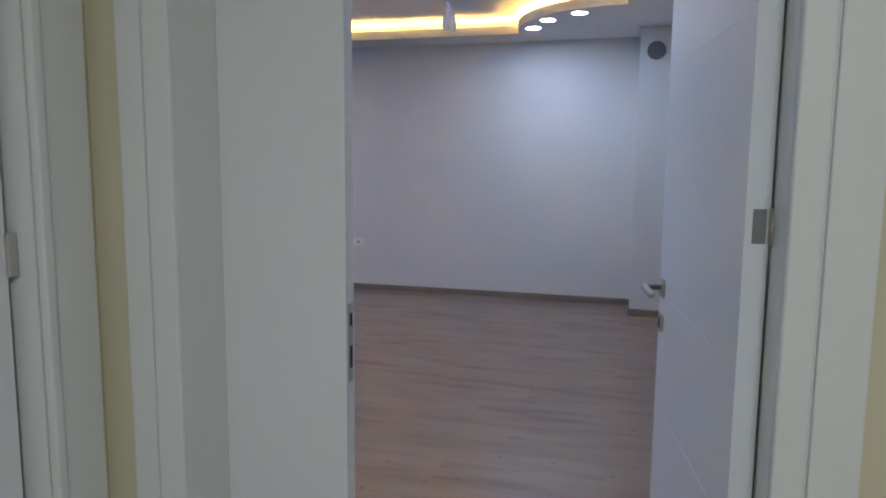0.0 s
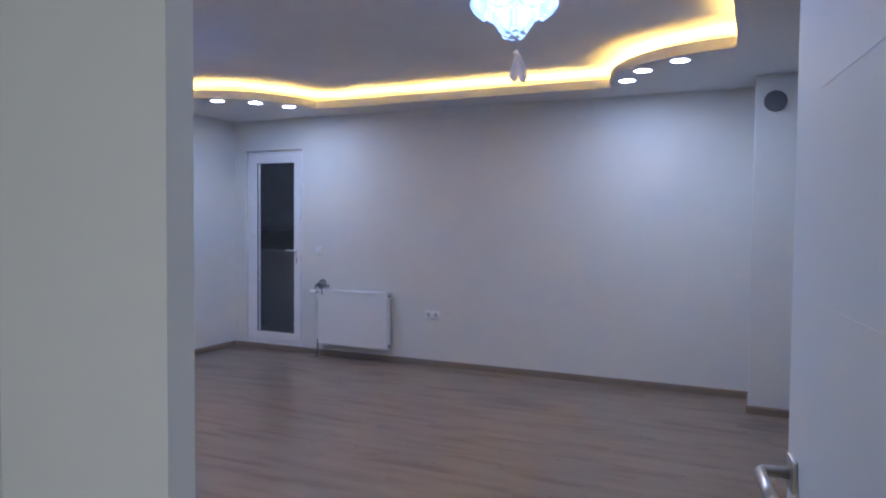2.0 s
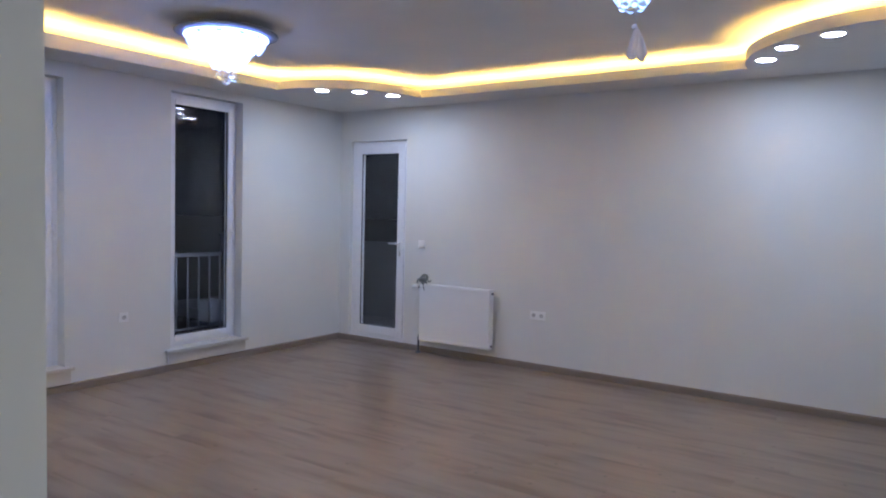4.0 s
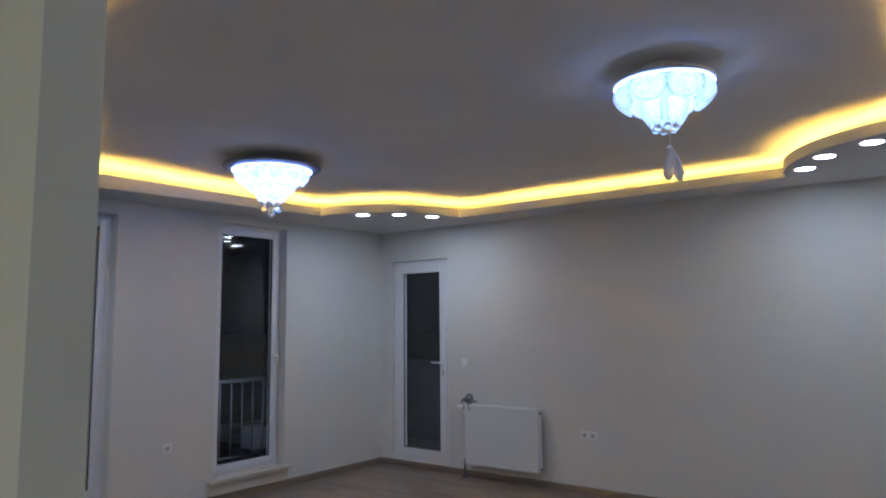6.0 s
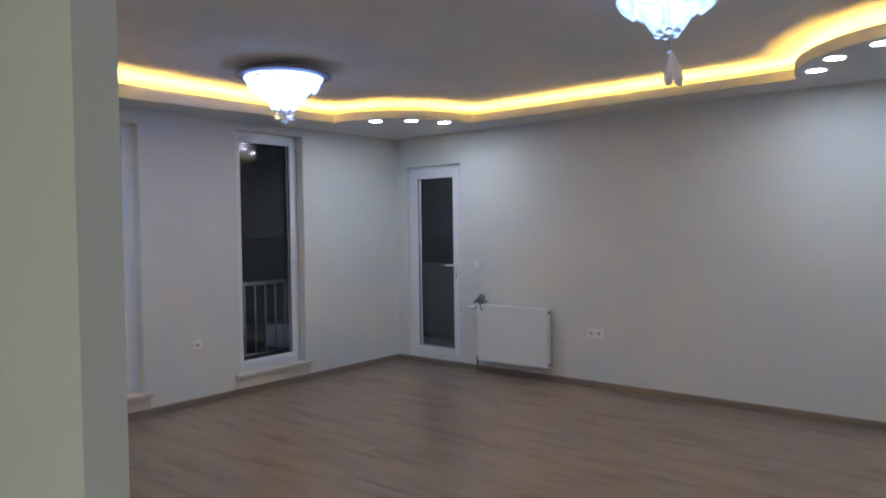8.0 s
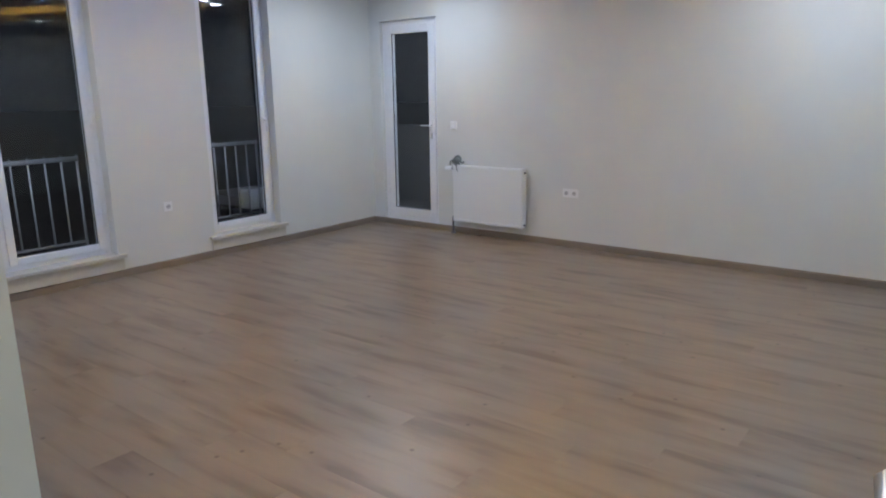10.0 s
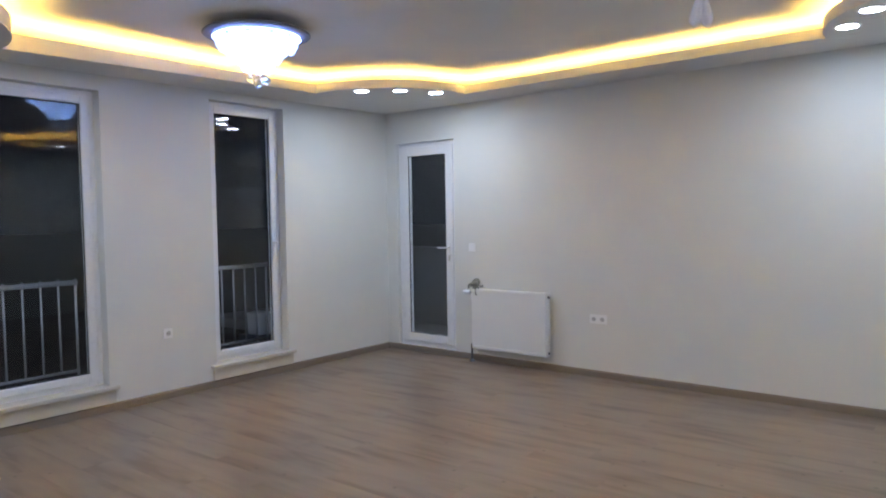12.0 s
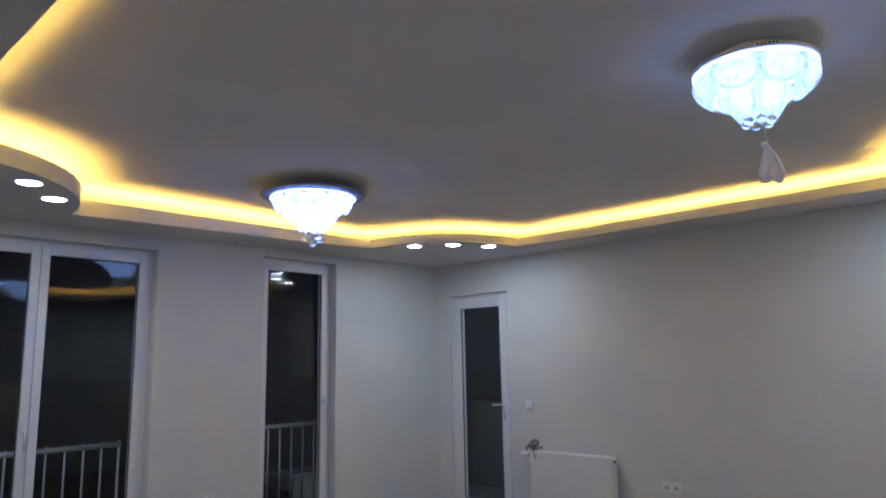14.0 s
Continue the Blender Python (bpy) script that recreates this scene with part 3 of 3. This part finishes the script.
# ---- sockets, switch, vent ----
def plate(name, at, turn, gangs, label, cat, kind_):
    ob = thing(name, at, label, cat, turn=turn)
    w = 0.041 * gangs
    part("frame", boxes((-w, w, -0.009, 0.0, -0.041, 0.041), bevel=0.003, seg=2), PLAST, ob)
    for g in range(gangs):
        c = -w + 0.041 + 0.082 * g
        if kind_ == "socket":
            part("outlet", lathe(bmesh.new(), [(0.022, 0.0), (0.022, 0.004), (0.0, 0.004)], 20), PLAST, ob, smooth=False).matrix_basis = pose(c, -0.0125, 0, -90, 0, 0)
            for d in (-0.0095, 0.0095):
                part("pin_hole", tube(bmesh.new(), [(c + d, -0.0100, 0), (c + d, -0.0132, 0)], 0.0028, 8), DARK, ob)
            part("well", lathe(bmesh.new(), [(0.020, 0.0), (0.0, 0.0)], 20), WELL, ob).matrix_basis = pose(c, -0.0128, 0, -90, 0, 0)
        else:
            part("rocker", boxes((c - 0.028, c + 0.028, -0.013, -0.009, -0.028, 0.028), bevel=0.002), PLAST, ob)
    return ob


plate("power_socket", (2.565, 0, 0.527), 0, 2, "white double wall socket above the skirting", "socket", "socket")
plate("aerial_socket", (0, -2.665, 0.54), 90, 1, "small white wall socket between the windows", "socket", "socket")
plate("light_switch", (1.176, 0, 1.15), 0, 1, "white square wall switch above the radiator", "switch", "switch")
vt = thing("flue_vent", (5.66, -0.50, 2.405), "round dark grey vent cover high on the column", "vent")
part("rim", lathe(bmesh.new(), [(0.080, 0.0), (0.080, 0.012), (0.074, 0.018), (0.066, 0.012)], 28), GREYP, vt, smooth=True).matrix_basis = pose(0, 0, 0, 90, 0, 0)
part("cover", lathe(bmesh.new(), [(0.067, 0.011), (0.04, 0.014), (0.0, 0.015)], 28), GREYP, vt, smooth=True).matrix_basis = pose(0, 0, 0, 90, 0, 0)


# ---- chandeliers ----
def petal(bm, ang, r0, z0, r1, z1, width, bulge):
    """A curved glass petal from (r0, z0) at the top to (r1, z1) at the tip."""
    rows = []
    n = 6
    for i in range(n + 1):
        s = i / n
        r = r0 + (r1 - r0) * s + bulge * math.sin(math.pi * s)
        z = z0 + (z1 - z0) * s
        w = width * (0.80 + 0.35 * math.sin(math.pi * min(1, s * 1.15))) * (1.0 if s < 0.75 else math.sqrt(max(0.02, 1 - ((s - 0.75) / 0.25) ** 2)))
        row = []
        for k in range(5):
            q = (k - 2) / 2
            a = ang + q * w / max(r, 0.05) / 2
            rr = r + 0.014 * (1 - q * q)
            row.append(bm.verts.new((rr * math.cos(a), rr * math.sin(a), z)))
        rows.append(row)
    faces = []
    for a, b in zip(rows, rows[1:]):
        for k in range(4):
            faces.append(bm.faces.new((a[k], a[k + 1], b[k + 1], b[k])))
    ext = bmesh.ops.extrude_face_region(bm, geom=faces)
    for v in ext["geom"]:
        if isinstance(v, bmesh.types.BMVert):
            d = Vector((v.co.x, v.co.y, 0)).normalized()
            v.co -= d * 0.005
    return bm


def petal_rim(ang, r0, z0, r1, z1, width, bulge):
    """Clear glass bead round the free edge of a petal."""
    n, left, right = 8, [], []
    for i in range(1, n + 1):
        s = i / n
        r = r0 + (r1 - r0) * s + bulge * math.sin(math.pi * s) + 0.006
        z = z0 + (z1 - z0) * s
        w = width * (0.80 + 0.35 * math.sin(math.pi * min(1, s * 1.15))) * (1.0 if s < 0.75 else math.sqrt(max(0.02, 1 - ((s - 0.75) / 0.25) ** 2)))
        for side, sg in ((left, -1), (right, 1)):
            a = ang + sg * w / max(r, 0.05) / 2
            side.append((r * math.cos(a), r * math.sin(a), z))
    return tube(bmesh.new(), left + right[::-1], 0.0055, 6)


def ball(bm, x, y, z, r, seg=14):
    return lathe(bm, [(r * math.sin(math.pi * i / 8), z - r * math.cos(math.pi * i / 8)) for i in range(9)], seg, x, y)


def chandelier(at, label, wide, size, depth):
    ch = thing("chandelier", at, label, "chandelier", "crystal ceiling lamps")
    part("mount", lathe(bmesh.new(), [(0.0, (ZC - at[2]) / depth), (0.13, (ZC - at[2]) / depth), (0.13, -0.002), (0.0, -0.002)], 32), ENAMEL, ch)
    if wide:
        rim = [(0.0, -0.022), (0.295, -0.022), (0.312, -0.029), (0.314, -0.048), (0.305, -0.053), (0.0, -0.055)]
    else:
        rim = [(0.0, -0.020), (0.355, -0.020), (0.371, -0.026), (0.373, -0.036), (0.362, -0.042), (0.31, -0.044), (0.30, -0.054), (0.0, -0.055)]
    part("canopy", lathe(bmesh.new(), rim, 48), ENAMEL if wide else CANOPY, ch, "white round canopy with slots" if wide else "round canopy plate, coloured grey as if in shade", True)
    for k in range(6 if wide else 0):
        a = radians(-68 + 3.2 * k)
        s = part("slot", boxes((-0.003, 0.003, -0.002, 0.002, -0.007, 0.007)), DARK, ch)
        s.matrix_basis = pose(0.314 * math.cos(a), 0.314 * math.sin(a), -0.038, 0, 0, math.degrees(a) + 90)
    ring = [(0.300 * math.cos(2 * math.pi * k / 40), 0.300 * math.sin(2 * math.pi * k / 40), -0.0625) for k in range(41)]
    part("led_ring", tube(bmesh.new(), ring, 0.0026, 6), RINGM, ch, "blue lit ring under the canopy")
    core = lathe(bmesh.new(), [(0.0, -0.058), (0.215, -0.058), (0.205, -0.10), (0.145, -0.18), (0.105, -0.24), (0.06, -0.285), (0.0, -0.295)], 32)
    part("lamp_bowl", core, FROST2, ch, "glowing frosted inner bowl", True)
    if wide:
        tiers = ((0.270, -0.055, 0.225, -0.215, 0.21, 0.050, 8), (0.125, -0.12, 0.080, -0.335, 0.135, 0.036, 5))
    else:
        tiers = ((0.280, -0.060, 0.240, -0.165, 0.128, 0.008, 11), (0.205, -0.10, 0.150, -0.235, 0.10, 0.006, 12), (0.130, -0.17, 0.085, -0.315, 0.08, 0.004, 8))
    for n, (r0, z0, r1, z1, w, b, count) in enumerate(tiers):
        for k in range(count):
            bm = petal(bmesh.new(), 2 * math.pi * (k + 0.5 * n) / count, r0, z0, r1, z1, w, b)
            pt = part("petal", bm, FROST3 if wide else FROST, ch, "", True)
            if wide:
                part("petal_rim", petal_rim(2 * math.pi * (k + 0.5 * n) / count, r0, z0, r1, z1, w, b), CRYST, pt, "", True)
    for k in range(24):
        a = 2 * math.pi * k / 24
        part("crystal_rod", tube(bmesh.new(), [(0.278 * math.cos(a), 0.278 * math.sin(a), -0.055), (0.280 * math.cos(a), 0.280 * math.sin(a), -0.10 - 0.02 * (k % 3))], 0.005, 6), CRYST, ch)
    drops = 6 if wide else 7
    for k in range(drops):
        a = 2 * math.pi * k / drops
        r = 0.062 if k < drops - 1 or wide else 0.0
        z = -0.350 if wide else (-0.365 - 0.012 * (k % 2) if r else -0.415)
        part("ball_rod", tube(bmesh.new(), [(r * math.cos(a), r * math.sin(a), -0.29), (r * math.cos(a), r * math.sin(a), z + 0.02)], 0.004, 6), CHROME, ch)
        part("crystal_ball", ball(bmesh.new(), r * math.cos(a), r * math.sin(a), z, 0.026), CRYST, ch, "clear crystal ball", True)
    ch.scale = (size, size, depth)
    return ch


chandelier((1.412, -2.745, 2.738), "round crystal ceiling chandelier with lit glass petals and drops", False, 0.95, 0.88)
chandelier((4.342, -2.76, 2.722), "round crystal ceiling chandelier with lit petals above a hanging ribbon", True, 0.765, 0.71)

# ribbon tag on a thread under the eastern chandelier
tg = thing("hanging_ribbon", (4.362, -2.76, 2.443), "white folded cloth ribbon on a thread under the chandelier", "ribbon")
part("thread", tube(bmesh.new(), [(-0.004, 0, 0.04), (0.001, 0, -0.055)], 0.0012, 6), CLOTH, tg)
bm = ball(bmesh.new(), -0.006, 0, -0.068, 0.015, 12)
part("knot", bm, CLOTH, tg, "", True)
for sx, tip, drop in ((-1, 0.024, 0.150), (1, 0.026, 0.158)):
    bm = bmesh.new()
    rows = []
    for i in range(10):
        s = i / 9
        cx = sx * tip * s + 0.010 * s + 0.003 * math.sin(5 * s)
        w = 0.009 + 0.018 * math.sin(min(1.0, 1.25 * s) * math.pi / 2)
        row = []
        for q in (-1, -0.66, -0.33, 0, 0.33, 0.66, 1):
            z = -0.072 - drop * s * (1.0 - 0.22 * q * q * s)
            row.append(bm.verts.new((cx + w * q, 0.006 * sx + 0.014 * s * math.sin(4.5 * q + sx), z)))
        rows.append(row)
    fs = []
    for a, b in zip(rows, rows[1:]):
        for k in range(6):
            fs.append(bm.faces.new((a[k], a[k + 1], b[k + 1], b[k])))
    ext = bmesh.ops.extrude_face_region(bm, geom=fs)
    for v in ext["geom"]:
        if isinstance(v, bmesh.types.BMVert):
            v.co.y += 0.004
    part("tail", bm, CLOTH, tg, "", True)


# ---- outside: rails, balcony, dark town ----
def railing(y0, y1, x, top, gap, label):
    r = thing("railing", (x, (y0 + y1) / 2, 0), label, "railing", "rails outside the windows")
    h = (y1 - y0) / 2
    part("top_rail", tube(bmesh.new(), [(0, -h, top), (0, h, top)], 0.020, 14), RAILM, r, smooth=True)
    part("bottom_rail", tube(bmesh.new(), [(0, -h, 0.27), (0, h, 0.27)], 0.013, 10), RAILM, r, smooth=True)
    n = int((y1 - y0) / gap)
    for k in range(n + 1):
        y = h - 0.012 - gap * k
        post = k in (0, n)
        bar = part("bar", tube(bmesh.new(), [(0, y, -0.02 if post else 0.27), (0, y, top)], 0.011 if post else 0.0085, 8), RAILM, r, smooth=True)
        part("stud", lathe(bmesh.new(), [(0.006, top + 0.015), (0.0075, top + 0.022), (0.006, top + 0.034), (0.0, top + 0.037)], 8, 0.0, y), RAILM, bar, smooth=True)
    return r


railing(-2.66, -1.318, -0.45, 1.008, 0.129, "galvanised steel balcony rail outside the narrow window")
railing(-4.90, -3.178, -0.45, 0.985, 0.130, "galvanised steel balcony rail outside the wide window")
structure("balcony_floor", boxes((-1.0, -WALL_T, -6.2, WALL_T - 0.002, -0.12, -0.02)), CONC, "bare concrete balcony ledge outside", "balcony")
bx = thing("storage_box", (-0.74, -1.21, 0.26), "whitish box on the balcony ledge", "box")
part("body", boxes((-0.10, 0.10, -0.085, 0.085, 0.0, 0.20), bevel=0.012, seg=2), PLAST, bx)
part("lid", boxes((-0.11, 0.11, -0.095, 0.095, 0.20, 0.23), bevel=0.008, seg=2), PLAST, bx)
ct = thing("crate", (-0.74, -1.21, -0.02), "dark crate under a whitish box on the balcony", "crate")
part("body", boxes((-0.17, 0.17, -0.15, 0.15, 0.0, 0.28), bevel=0.006), GREYP, ct)
structure("balcony_floor_north", boxes((-4.0, 2.2, WALL_T, 1.7, -0.12, 0.02)), CONC, "bare concrete balcony floor", "balcony")
structure("balcony_parapet", boxes((-4.0, 2.2, 1.45, 1.6, 0.02, 1.02), (-4.0, 2.2, 1.42, 1.63, 1.02, 1.06), bevel=0.004), RENDERW, "rendered balcony parapet with a coping", "parapet")
gr = structure("ground", boxes((-900, 900, -900, 900, -12.2, -12.0)), EARTH, "dark ground far below the windows", "ground")
random.seed(7)
bm = bmesh.new()
for k in range(22):
    d = random.uniform(60, 260)
    a = radians(random.uniform(95, 265))
    x, y = d * math.cos(a), -2 + d * math.sin(a)
    z = random.uniform(-8, 6)
    s = d * random.uniform(0.0004, 0.0008)
    box(bm, x - s, x + s, y - s, y + s, z - s, z + s)
tagged(part("town_lights", bm, CITY), "far warm lights of the town at night", "town lights", kind="stuff")


# ---- floor: laminate boards ----
floor = structure("floor", boxes((-WALL_T, 7.1, -9.0, WALL_T, -0.12, -0.009)), DARK, "oak-look laminate floor, brownish and slightly glossy", "floor")
BOARD_W, BOARD_L = 0.193, 1.285
board_mesh = {}


def board(x0, x1, y0, y1):
    key = (round(x1 - x0, 3), round(y1 - y0, 3))
    if key not in board_mesh:
        w, h, c = key[0] / 2, key[1] / 2, 0.0004
        bm = bmesh.new()
        lo = [bm.verts.new((sx * w, sy * h, -0.009)) for sx, sy in ((-1, -1), (1, -1), (1, 1), (-1, 1))]
        hi = [bm.verts.new((sx * w, sy * h, -c)) for sx, sy in ((-1, -1), (1, -1), (1, 1), (-1, 1))]
        top = [bm.verts.new((sx * (w - c), sy * (h - c), 0)) for sx, sy in ((-1, -1), (1, -1), (1, 1), (-1, 1))]
        for i in range(4):
            j = (i + 1) % 4
            bm.faces.new((lo[i], lo[j], hi[j], hi[i]))
            bm.faces.new((hi[i], hi[j], top[j], top[i]))
        bm.faces.new(top)
        board_mesh[key] = finish("plank", bm, FLOORM)
    ob = new("plank", board_mesh[key])
    ob.parent = floor
    ob.location = ((x0 + x1) / 2, (y0 + y1) / 2, 0)


def lay(xa, xb, ya, yb):
    y, row = yb, 0
    while y > ya + 0.01:
        y2 = max(ya, y - BOARD_W)
        x = xa
        first_len = (0.32, 0.86, 0.54, 1.1)[row % 4]
        while x < xb - 0.01:
            x2 = min(xb, x + (first_len if x == xa else BOARD_L))
            board(x + 0.0002, x2 - 0.0002, y2 + 0.0002, y - 0.0002)
            x = x2
        y, row = y2, row + 1


lay(0.0, XE, -5.79, 0.0)
lay(HW, 6.9, -8.8, -5.79)
